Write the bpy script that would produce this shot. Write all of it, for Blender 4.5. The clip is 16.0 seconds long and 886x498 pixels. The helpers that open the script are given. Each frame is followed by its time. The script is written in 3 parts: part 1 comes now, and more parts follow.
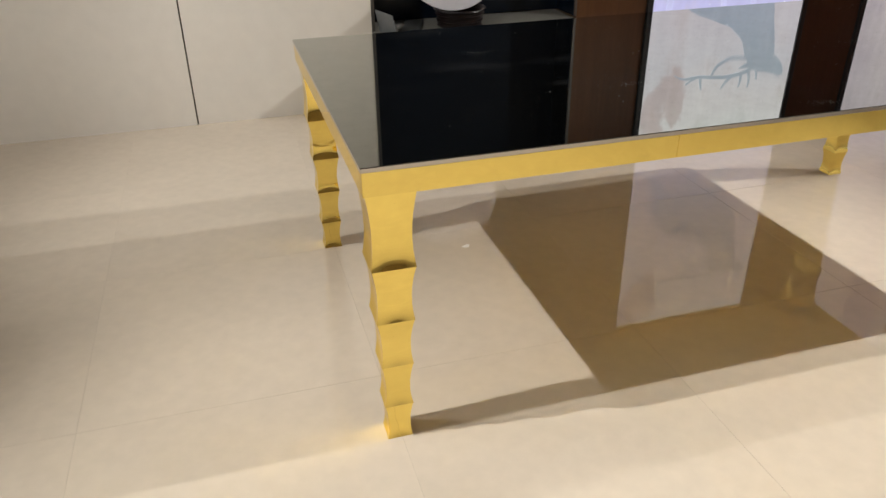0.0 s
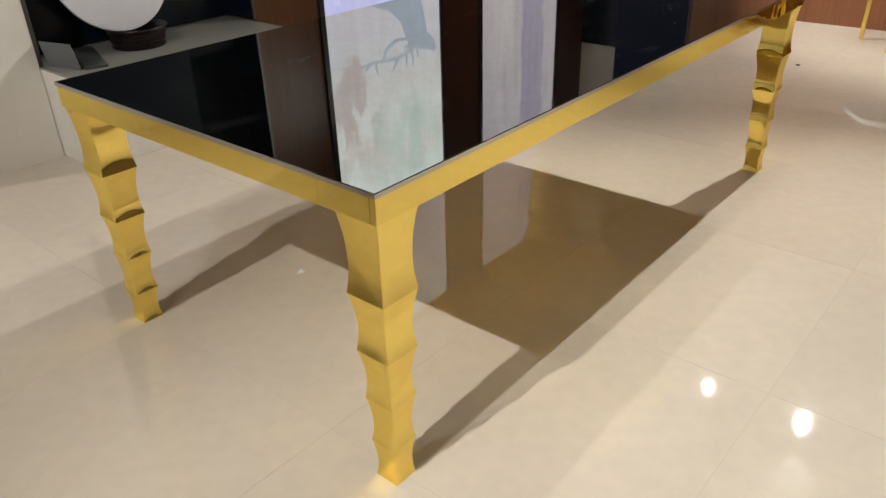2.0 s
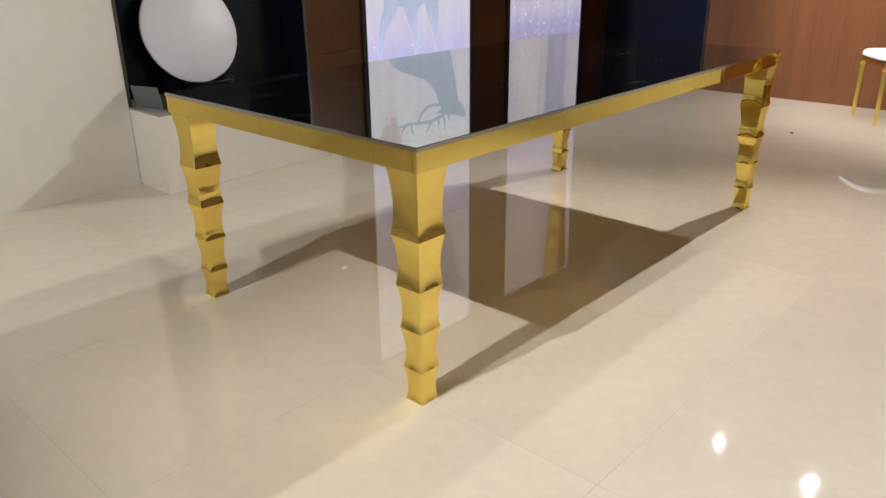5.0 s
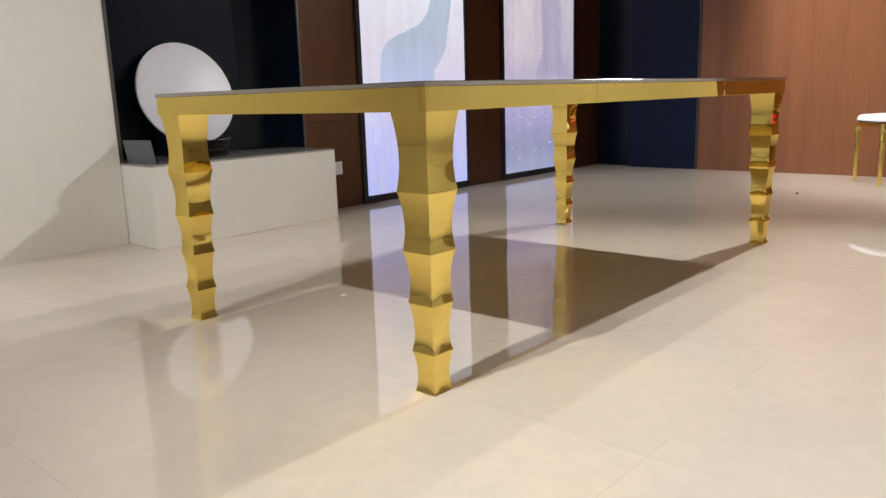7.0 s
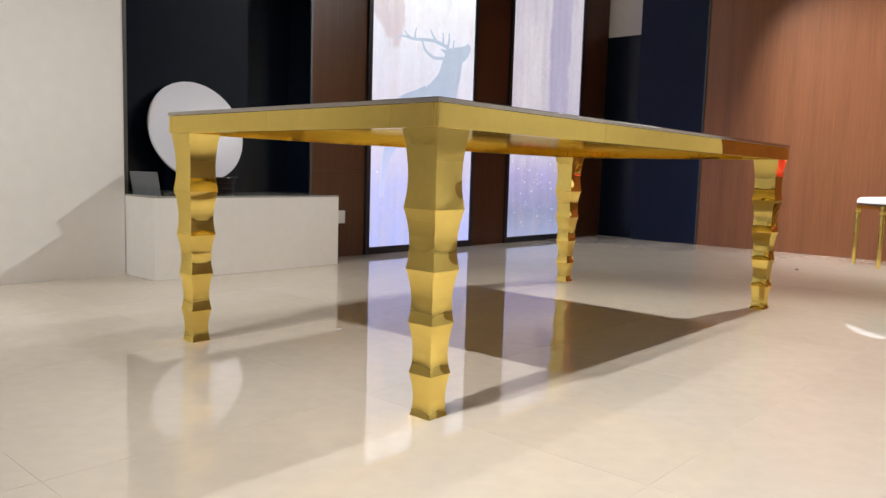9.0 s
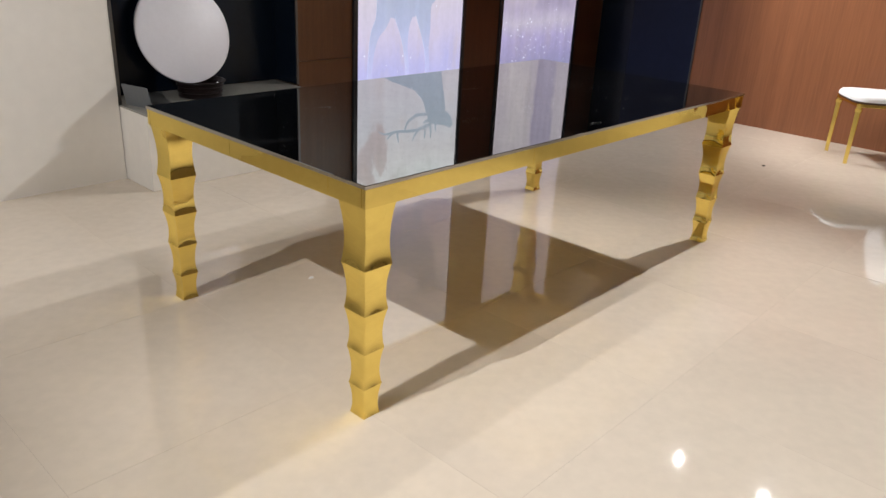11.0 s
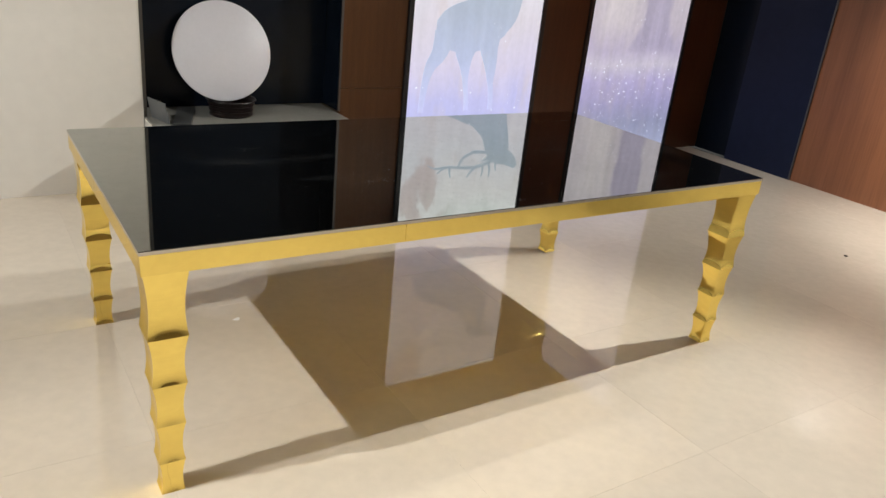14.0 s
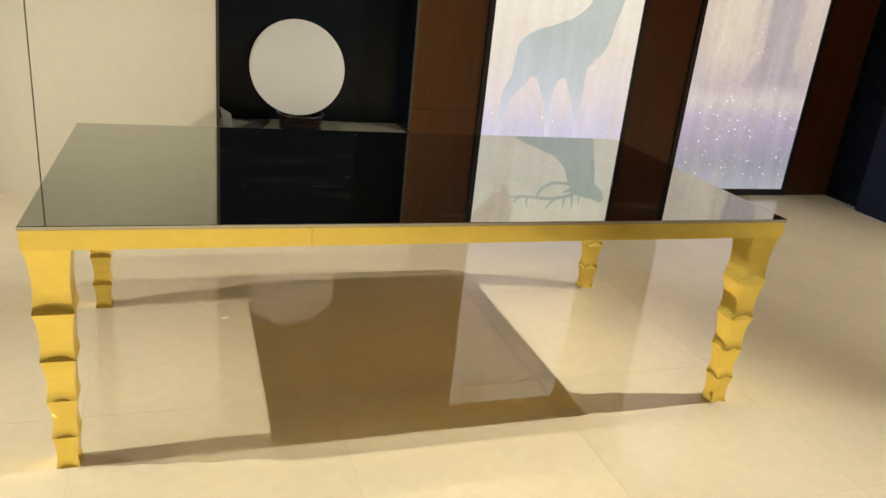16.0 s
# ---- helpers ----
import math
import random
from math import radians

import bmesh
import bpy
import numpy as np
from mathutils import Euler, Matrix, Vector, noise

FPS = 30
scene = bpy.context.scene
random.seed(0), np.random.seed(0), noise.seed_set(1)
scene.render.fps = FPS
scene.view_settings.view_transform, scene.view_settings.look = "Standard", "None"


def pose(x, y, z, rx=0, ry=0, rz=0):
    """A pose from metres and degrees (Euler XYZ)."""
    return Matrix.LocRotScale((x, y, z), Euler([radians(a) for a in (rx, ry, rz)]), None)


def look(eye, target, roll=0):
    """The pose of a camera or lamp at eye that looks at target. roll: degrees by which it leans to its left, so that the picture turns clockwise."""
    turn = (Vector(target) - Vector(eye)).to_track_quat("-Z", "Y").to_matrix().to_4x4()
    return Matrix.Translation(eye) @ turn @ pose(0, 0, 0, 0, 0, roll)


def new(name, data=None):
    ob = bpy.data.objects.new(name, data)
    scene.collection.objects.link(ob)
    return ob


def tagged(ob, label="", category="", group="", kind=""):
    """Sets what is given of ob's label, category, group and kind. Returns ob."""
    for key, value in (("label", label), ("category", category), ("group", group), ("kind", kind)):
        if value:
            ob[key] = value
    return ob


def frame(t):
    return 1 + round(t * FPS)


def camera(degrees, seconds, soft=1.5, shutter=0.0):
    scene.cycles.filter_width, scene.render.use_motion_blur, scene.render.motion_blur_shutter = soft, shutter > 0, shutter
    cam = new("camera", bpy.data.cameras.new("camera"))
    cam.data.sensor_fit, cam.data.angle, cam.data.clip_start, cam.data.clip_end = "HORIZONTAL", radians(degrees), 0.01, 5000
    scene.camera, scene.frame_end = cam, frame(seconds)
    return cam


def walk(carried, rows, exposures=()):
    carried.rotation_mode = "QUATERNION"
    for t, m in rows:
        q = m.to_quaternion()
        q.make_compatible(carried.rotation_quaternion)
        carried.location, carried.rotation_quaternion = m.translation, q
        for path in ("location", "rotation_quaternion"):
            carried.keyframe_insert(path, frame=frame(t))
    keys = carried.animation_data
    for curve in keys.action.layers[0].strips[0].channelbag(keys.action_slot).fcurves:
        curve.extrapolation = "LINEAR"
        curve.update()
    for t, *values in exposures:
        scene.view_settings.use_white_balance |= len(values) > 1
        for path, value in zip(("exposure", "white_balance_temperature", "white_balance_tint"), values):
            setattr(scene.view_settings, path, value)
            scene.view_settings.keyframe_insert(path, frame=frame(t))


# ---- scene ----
cam = camera(61.1, 16.0)
PATH = [
    (0, (-0.235, -1.412, 1.341), (0.252, 0.278, 0.388), -0.8),
    (0.5, (-0.408, -1.246, 1.315), (0.202, 0.386, 0.334), -1.8),
    (1, (-0.57, -1.051, 1.294), (0.382, 0.429, 0.343), -0.6),
    (1.5, (-0.68, -0.921, 1.29), (0.49, 0.418, 0.375), 0.1),
    (2, (-0.842, -0.882, 1.312), (0.485, 0.261, 0.347), -1.7),
    (2.5, (-0.939, -0.964, 1.324), (0.397, 0.193, 0.388), -1.7),
    (3, (-1.059, -1.067, 1.34), (0.303, 0.106, 0.462), -2.3),
    (3.5, (-1.159, -1.127, 1.343), (0.221, 0.045, 0.494), -3.1),
    (4, (-1.215, -1.237, 1.34), (0.174, -0.053, 0.523), -2.2),
    (4.5, (-1.264, -1.256, 1.289), (0.104, -0.026, 0.504), -0.8),
    (7, (-1.242, -1.16, 0.727), (0.213, 0.153, 0.326), -1.8),
    (7.5, (-1.248, -1.152, 0.587), (0.231, 0.162, 0.295), -1.2),
    (8, (-1.245, -1.147, 0.468), (0.241, 0.171, 0.236), -0.2),
    (8.5, (-1.25, -1.147, 0.431), (0.236, 0.176, 0.231), 0.8),
    (9, (-1.255, -1.146, 0.593), (0.229, 0.179, 0.388), 1.7),
    (9.5, (-1.266, -1.169, 0.966), (0.213, 0.135, 0.632), 1.6),
    (10, (-1.324, -1.237, 1.165), (0.142, -0.038, 0.522), 0.5),
    (12.5, (-0.849, -1.758, 1.503), (0.376, -0.374, 0.74), 7.7),
    (13, (-0.671, -1.839, 1.527), (0.483, -0.401, 0.751), 7.3),
    (13.5, (-0.53, -1.829, 1.523), (0.591, -0.355, 0.766), 6.7),
    (14, (-0.322, -1.758, 1.509), (0.721, -0.225, 0.761), 6.0),
    (14.5, (-0.114, -1.761, 1.501), (0.792, -0.148, 0.74), 6.5),
    (15, (0.151, -1.86, 1.501), (0.954, -0.195, 0.739), 6.7),
    (15.5, (0.32, -1.898, 1.485), (1.094, -0.195, 0.778), 6.7),
    (16, (0.415, -1.999, 1.471), (1.049, -0.237, 0.769), 6.0),
]
EXPOSURES = [
    (0, 0.18, 6400, 11), (1.5, 0.20, 6350, 10), (2.0, 0.09, 6350, 10), (3.5, 0.06, 6350, 10), (4.5, 0.08, 6300, 10), (7.0, 0.25, 6050, 12), (8.0, 0.31, 6050, 12), (9.0, 0.36, 6050, 12), (9.6, 0.34, 6700, 13), (10.0, 0.14, 6450, 14),
    (12.5, 0.18, 6050, 12), (13.5, 0.22, 6050, 11), (14.0, 0.28, 6250, 9), (14.5, 0.31, 6600, 5), (15.0, 0.31, 7000, 4), (15.5, 0.34, 7350, 2), (16, 0.35, 7900, -1),
]
walk(cam, [(t, look(eye, target, roll)) for t, eye, target, roll in PATH], EXPOSURES)

# ---- light ----
CEIL = 2.85
world = bpy.data.worlds.new("world")
world.use_nodes = True
world.node_tree.nodes["Background"].inputs[0].default_value = (0.9, 0.85, 0.78, 1)
world.node_tree.nodes["Background"].inputs[1].default_value = 0.05
scene.world = world
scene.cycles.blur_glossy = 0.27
WARM = (1.0, 0.975, 0.91)


def spot(x, y, watts, tx, ty, tz, cone, blend=0.85):
    """A small ceiling spotlight at (x, y) aimed at (tx, ty, tz)."""
    lamp = bpy.data.lights.new("spot_lamp", "SPOT")
    lamp.energy, lamp.color, lamp.shadow_soft_size = watts, WARM, 0.016
    lamp.spot_size, lamp.spot_blend = radians(cone), blend
    ob = new("spot_lamp", lamp)
    ob.matrix_world = look((x, y, CEIL - 0.07), (tx, ty, tz))
    return ob


# x, y, watts, aim x, aim y, aim z, cone
SPOTS = [
    (4.29, -0.09, 500, -1.0, -1.2, 0, 88), (4.31, 0.67, 310, -1.4, 1.7, 0, 70), (4.15, 1.40, 115, 4.1, 1.0, 0, 92), (4.22, 1.68, 300, 5.25, -0.2, 0.5, 64), (4.29, -0.85, 90, 5.1, -0.5, 0.3, 90),
    # Left row fits the shadows; third lamp is added to brighten the wall.
    (-1.95, 0.13, 315, 0.3, -1.1, 0, 77), (-1.95, 0.86, 172, 0.6, 1.7, 0, 66), (-1.3, -0.6, 95, -0.95, 2.74, 1.7, 56),
    # Four more added fill lamps, for the front floor, side wall and front wall.
    (-0.4, -3.4, 190, 0.2, -1.9, 0, 54), (1.3, -3.4, 45, 1.2, -1.8, 0, 52), (2.6, -3.4, 170, 5.2, -3.7, 0.9, 70), (-2.9, -3.0, 90, -0.8, -5.2, 1.2, 100),
]
for x, y, w, tx, ty, tz, cone in SPOTS:
    spot(x, y, w, tx, ty, tz, cone)


# ---- materials ----
def mat(name, color, rough=0.5, metal=0.0, spec=0.5, ior=1.5, vary=0.0, scale=6.0, stretch=(1, 1, 1), bump=0.0, bump_scale=60.0, rvary=0.0, island=0.0, edge=None):
    """A Principled material: colour varied by two noises, roughness and relief by a third."""
    m = bpy.data.materials.new(name)
    m.use_nodes = True
    nt = m.node_tree
    p = nt.nodes["Principled BSDF"]
    p.inputs["Base Color"].default_value = (*color, 1)
    p.inputs["Roughness"].default_value = rough
    p.inputs["Metallic"].default_value = metal
    p.inputs["Specular IOR Level"].default_value = spec
    p.inputs["IOR"].default_value = ior
    if edge:
        p.inputs["Specular Tint"].default_value = (*edge, 1)
    co = nt.nodes.new("ShaderNodeTexCoord")
    mp = nt.nodes.new("ShaderNodeMapping")
    mp.inputs["Scale"].default_value = stretch
    nt.links.new(co.outputs["Object"], mp.inputs["Vector"])

    def noise_node(sc, detail=4.0):
        n = nt.nodes.new("ShaderNodeTexNoise")
        n.inputs["Scale"].default_value, n.inputs["Detail"].default_value = sc, detail
        nt.links.new(mp.outputs["Vector"], n.inputs["Vector"])
        return n.outputs["Fac"]

    if vary:
        big, fine = noise_node(scale), noise_node(scale * 9, 6)
        add = nt.nodes.new("ShaderNodeMath")
        add.operation = "ADD"
        nt.links.new(big, add.inputs[0])
        nt.links.new(fine, add.inputs[1])
        rng = nt.nodes.new("ShaderNodeMapRange")
        rng.inputs["From Min"].default_value, rng.inputs["From Max"].default_value = 0.7, 1.3
        rng.inputs["To Min"].default_value, rng.inputs["To Max"].default_value = 1 - vary, 1 + vary
        nt.links.new(add.outputs[0], rng.inputs["Value"])
        val = rng.outputs["Result"]
        if island:
            info = nt.nodes.new("ShaderNodeObjectInfo")
            r2 = nt.nodes.new("ShaderNodeMapRange")
            r2.inputs["To Min"].default_value, r2.inputs["To Max"].default_value = 1 - island, 1 + island
            nt.links.new(info.outputs["Random"], r2.inputs["Value"])
            mul = nt.nodes.new("ShaderNodeMath")
            mul.operation = "MULTIPLY"
            nt.links.new(val, mul.inputs[0])
            nt.links.new(r2.outputs["Result"], mul.inputs[1])
            val = mul.outputs[0]
        sca = nt.nodes.new("ShaderNodeVectorMath")
        sca.operation = "SCALE"
        sca.inputs[0].default_value = color
        nt.links.new(val, sca.inputs["Scale"])
        nt.links.new(sca.outputs["Vector"], p.inputs["Base Color"])
    if rvary:
        r = nt.nodes.new("ShaderNodeMapRange")
        r.inputs["From Min"].default_value, r.inputs["From Max"].default_value = 0.35, 0.65
        r.inputs["To Min"].default_value, r.inputs["To Max"].default_value = max(0, rough - rvary), rough + rvary
        nt.links.new(noise_node(scale * 2.3), r.inputs["Value"])
        nt.links.new(r.outputs["Result"], p.inputs["Roughness"])
    if bump:
        b = nt.nodes.new("ShaderNodeBump")
        b.inputs["Strength"].default_value, b.inputs["Distance"].default_value = bump, 0.004
        nt.links.new(noise_node(bump_scale, 1.5 if bump_scale < 20 else 4.0), b.inputs["Height"])
        nt.links.new(b.outputs["Normal"], p.inputs["Normal"])
    return m


def glow(name, color, strength):
    m = bpy.data.materials.new(name)
    m.use_nodes = True
    p = m.node_tree.nodes["Principled BSDF"]
    p.inputs["Base Color"].default_value = (*(0.15 * c for c in color), 1)
    p.inputs["Emission Color"].default_value = (*color, 1)
    p.inputs["Emission Strength"].default_value = strength
    p.inputs["Roughness"].default_value = 0.4
    return m


def print_mat(name, stops, blotch, strength, patches=(), wave=0.35, grain=0.07):
    """A backlit printed film: colours by height, with misty blotches, soft upright streaks and fine mottling."""
    m = bpy.data.materials.new(name)
    m.use_nodes = True
    nt = m.node_tree
    p = nt.nodes["Principled BSDF"]
    geo = nt.nodes.new("ShaderNodeNewGeometry")
    sep = nt.nodes.new("ShaderNodeSeparateXYZ")
    nt.links.new(geo.outputs["Position"], sep.inputs[0])
    n1 = nt.nodes.new("ShaderNodeTexNoise")
    n1.inputs["Scale"].default_value, n1.inputs["Detail"].default_value = 2.2, 5
    mp = nt.nodes.new("ShaderNodeMapping")
    mp.inputs["Scale"].default_value = (1.6, 1, 0.7)
    nt.links.new(geo.outputs["Position"], mp.inputs["Vector"])
    nt.links.new(mp.outputs["Vector"], n1.inputs["Vector"])
    wob = nt.nodes.new("ShaderNodeMath")
    wob.operation = "MULTIPLY_ADD"
    wob.inputs[1].default_value = wave
    nt.links.new(n1.outputs["Fac"], wob.inputs[0])
    nt.links.new(sep.outputs["Z"], wob.inputs[2])
    rng = nt.nodes.new("ShaderNodeMapRange")
    rng.inputs["From Min"].default_value, rng.inputs["From Max"].default_value = wave / 2, wave / 2 + 2.6
    nt.links.new(wob.outputs[0], rng.inputs["Value"])
    ramp = nt.nodes.new("ShaderNodeValToRGB")
    while len(ramp.color_ramp.elements) < len(stops):
        ramp.color_ramp.elements.new(0.5)
    for el, (pos, col) in zip(ramp.color_ramp.elements, stops):
        el.position, el.color = pos, (*col, 1)
    nt.links.new(rng.outputs["Result"], ramp.inputs["Fac"])
    # misty blotches
    n2 = nt.nodes.new("ShaderNodeTexNoise")
    n2.inputs["Scale"].default_value, n2.inputs["Detail"].default_value = 4.5, 8
    streak = nt.nodes.new("ShaderNodeMapping")
    streak.inputs["Scale"].default_value = (1.9, 1, 0.8)
    nt.links.new(geo.outputs["Position"], streak.inputs["Vector"])
    nt.links.new(streak.outputs["Vector"], n2.inputs["Vector"])
    r2 = nt.nodes.new("ShaderNodeMapRange")
    r2.inputs["From Min"].default_value, r2.inputs["From Max"].default_value = 0.5, 0.72
    r2.inputs["To Max"].default_value = 0.4
    nt.links.new(n2.outputs["Fac"], r2.inputs["Value"])
    mix = nt.nodes.new("ShaderNodeMix")
    mix.data_type = "RGBA"
    mix.inputs["B"].default_value = (*blotch, 1)
    nt.links.new(r2.outputs["Result"], mix.inputs["Factor"])
    nt.links.new(ramp.outputs["Color"], mix.inputs["A"])
    out = mix.outputs["Result"]
    for axis_x, half, z_lo, z_hi, soft, ragged, col, amount in patches:
        def math_node(op, a, b=None, c=None):
            n = nt.nodes.new("ShaderNodeMath")
            n.operation = op
            for k, v in enumerate((a, b, c)):
                if v is None:
                    continue
                if isinstance(v, (int, float)):
                    n.inputs[k].default_value = v
                else:
                    nt.links.new(v, n.inputs[k])
            return n.outputs[0]

        def step(value, a, b):
            n = nt.nodes.new("ShaderNodeMapRange")
            n.interpolation_type = "SMOOTHSTEP"
            n.inputs["From Min"].default_value, n.inputs["From Max"].default_value = a, b
            nt.links.new(value, n.inputs["Value"])
            return n.outputs["Result"]

        dx = math_node("ABSOLUTE", math_node("SUBTRACT", sep.outputs["X"], axis_x))
        dx = math_node("SUBTRACT", dx, math_node("MULTIPLY", math_node("SUBTRACT", n2.outputs["Fac"], 0.5), ragged))
        height = math_node("ADD", sep.outputs["Z"], math_node("MULTIPLY", math_node("SUBTRACT", n2.outputs["Fac"], 0.5), ragged * 0.7))
        flare = math_node("MULTIPLY", step(sep.outputs["Z"], z_lo + 0.22, z_lo), half * 0.55)
        inside = step(math_node("SUBTRACT", dx, flare), half + soft, half - soft)
        inside = math_node("MULTIPLY", inside, step(height, z_lo - 1.5 * soft, z_lo + 1.5 * soft))
        inside = math_node("MULTIPLY", inside, step(height, z_hi + soft, z_hi - soft))
        mx = nt.nodes.new("ShaderNodeMix")
        mx.data_type = "RGBA"
        mx.inputs["B"].default_value = (*col, 1)
        nt.links.new(math_node("MULTIPLY", inside, amount), mx.inputs["Factor"])
        nt.links.new(out, mx.inputs["A"])
        out = mx.outputs["Result"]
    levels = []
    for sc, stretch, detail in ((1.0, (15, 1, 1.1), 3), (1.0, (34, 1, 26), 6)):
        n = nt.nodes.new("ShaderNodeTexNoise")
        n.inputs["Scale"].default_value, n.inputs["Detail"].default_value = sc, detail
        fit = nt.nodes.new("ShaderNodeMapping")
        fit.inputs["Scale"].default_value = stretch
        nt.links.new(geo.outputs["Position"], fit.inputs["Vector"])
        nt.links.new(fit.outputs["Vector"], n.inputs["Vector"])
        levels.append(n.outputs["Fac"])
    both = nt.nodes.new("ShaderNodeMath")
    both.operation = "MULTIPLY_ADD"
    both.inputs[1].default_value = 1.5
    nt.links.new(levels[0], both.inputs[0])
    nt.links.new(levels[1], both.inputs[2])
    ink = nt.nodes.new("ShaderNodeMapRange")
    ink.inputs["From Min"].default_value, ink.inputs["From Max"].default_value = 0.85, 1.65
    ink.inputs["To Min"].default_value, ink.inputs["To Max"].default_value = 1 - grain, 1 + grain
    nt.links.new(both.outputs[0], ink.inputs["Value"])
    toned = nt.nodes.new("ShaderNodeVectorMath")
    toned.operation = "SCALE"
    nt.links.new(out, toned.inputs[0])
    nt.links.new(ink.outputs["Result"], toned.inputs["Scale"])
    out = toned.outputs["Vector"]
    p.inputs["Base Color"].default_value = (0.15, 0.15, 0.15, 1)
    p.inputs["Roughness"].default_value = 0.35
    nt.links.new(out, p.inputs["Emission Color"])
    p.inputs["Emission Strength"].default_value = strength
    return m


GOLD = mat("polished_gold", (0.95, 0.735, 0.205), rough=0.035, metal=1.0, vary=0.04, scale=3, rvary=0.02, bump=0.5, bump_scale=7, edge=(0.98, 0.88, 0.6))
GOLD_SATIN = mat("satin_gold", (0.84, 0.66, 0.22), rough=0.1, metal=1.0, vary=0.08, scale=3, bump=0.2, bump_scale=6)
nt = GOLD_SATIN.node_tree
sheet = nt.nodes.new("ShaderNodeBsdfAnisotropic")
sheet.inputs["Roughness"].default_value = 0.14
old = nt.nodes["Principled BSDF"]
nt.links.new(old.inputs["Base Color"].links[0].from_socket, sheet.inputs["Color"])
nt.links.new(old.inputs["Normal"].links[0].from_socket, sheet.inputs["Normal"])
nt.links.new(sheet.outputs["BSDF"], nt.nodes["Material Output"].inputs["Surface"])
GLASS = mat("black_mirror_glass", (0.435, 0.455, 0.425), rough=0.022, metal=1.0, vary=0.05, scale=3, rvary=0.018)
nt = GLASS.node_tree
noise = nt.nodes.new("ShaderNodeTexNoise")
noise.inputs["Scale"].default_value, noise.inputs["Detail"].default_value = 2.6, 7
smear = nt.nodes.new("ShaderNodeMapping")
smear.inputs["Scale"].default_value = (1.2, 2.4, 1.0)
smear.inputs["Rotation"].default_value = (0, 0, radians(14))
where = nt.nodes.new("ShaderNodeTexCoord")
amount = nt.nodes.new("ShaderNodeMapRange")
# Dust smears; the minimum adds an even veil that lifts dark reflections.
amount.inputs["From Min"].default_value, amount.inputs["From Max"].default_value = 0.58, 0.80
amount.inputs["To Min"].default_value, amount.inputs["To Max"].default_value = 0.0018, 0.017
dust_veil = nt.nodes.new("ShaderNodeBsdfDiffuse")
dust_veil.inputs["Color"].default_value = (0.55, 0.55, 0.55, 1)
mixed = nt.nodes.new("ShaderNodeMixShader")
nt.links.new(where.outputs["Object"], smear.inputs["Vector"])
nt.links.new(smear.outputs["Vector"], noise.inputs["Vector"])
nt.links.new(noise.outputs["Fac"], amount.inputs["Value"])
nt.links.new(amount.outputs["Result"], mixed.inputs["Fac"])
nt.links.new(nt.nodes["Principled BSDF"].outputs["BSDF"], mixed.inputs[1])
nt.links.new(dust_veil.outputs["BSDF"], mixed.inputs[2])
nt.links.new(mixed.outputs["Shader"], nt.nodes["Material Output"].inputs["Surface"])
GLASS_EDGE = mat("glass_edge", (0.54, 0.51, 0.49), rough=0.11, metal=1.0, vary=0.05)
SEAM = mat("dark_seam", (0.09, 0.06, 0.03), rough=0.5)
TILE = mat("polished_tile", (0.66, 0.575, 0.468), rough=0.02, spec=0.82, ior=1.6, vary=0.05, scale=2.2, rvary=0.01, island=0.015)
GROUT = mat("grout", (0.50, 0.43, 0.345), rough=0.8, vary=0.1)
WHITE = mat("white_wall_paint", (0.77, 0.735, 0.68), rough=0.6, vary=0.03, scale=1.5, bump=0.05, bump_scale=120)
PLINTH = mat("white_plinth_paint", (0.78, 0.75, 0.70), rough=0.55, vary=0.03, scale=2)
GREY_SLAB = mat("polished_grey_slab", (0.34, 0.325, 0.29), rough=0.05, spec=0.7, vary=0.06, scale=4)
# Tone of the unseen front wall, picked for what the gold reflects.
TAUPE = mat("taupe_paint", (0.42, 0.33, 0.24), rough=0.6, vary=0.04, scale=2)
# Unseen ceiling; its dark tone is set to hold down bounced light.
CEILING = mat("ceiling_tone", (0.22, 0.20, 0.17), rough=0.8, vary=0.02)
NAVY = mat("navy_lacquer", (0.0048, 0.0092, 0.0185), rough=0.26, spec=0.3, vary=0.1, scale=2, bump=0.02, bump_scale=30)
SLATE = mat("slate_navy_lacquer", (0.013, 0.018, 0.042), rough=0.28, spec=0.1, vary=0.1, scale=2)
BROWN = mat("brown_veneer", (0.102, 0.042, 0.016), rough=0.36, spec=0.3, vary=0.16, scale=5, stretch=(8, 8, 0.5), bump=0.03)
DARKBROWN = mat("dark_brown_veneer", (0.070, 0.025, 0.010), spec=0.35, rough=0.3, vary=0.16, scale=5, stretch=(8, 8, 0.5), bump=0.03)
WOOD = mat("red_brown_veneer", (0.240, 0.093, 0.041), spec=0.45, rough=0.3, vary=0.15, scale=2.2, stretch=(5, 5, 0.2), bump=0.03)
FRAME = mat("black_frame", (0.012, 0.012, 0.016), rough=0.35)
METAL = mat("brushed_trim", (0.13, 0.125, 0.12), rough=0.5, metal=1.0)
WHITE_PLASTIC = mat("white_plastic", (0.8, 0.79, 0.76), rough=0.35)
DISC = mat("white_laminate", (0.80, 0.785, 0.84), rough=0.4, vary=0.02)
STAND = mat("dark_carved_wood", (0.011, 0.006, 0.006), rough=0.34, spec=0.3, vary=0.3, scale=12)
GREY_CARD = mat("light_grey_card", (0.13, 0.14, 0.15), rough=0.5, vary=0.05)
GREY_BOX = mat("grey_box", (0.055, 0.057, 0.056), rough=0.3, vary=0.1)
LEATHER = mat("white_leather", (0.82, 0.81, 0.80), rough=0.4, vary=0.03, bump=0.1, bump_scale=40)
RED_LEATHER = mat("red_leather", (0.62, 0.02, 0.025), rough=0.4, vary=0.05, bump=0.1, bump_scale=40)
SEATBASE = mat("seat_base_board", (0.10, 0.05, 0.03), rough=0.5)
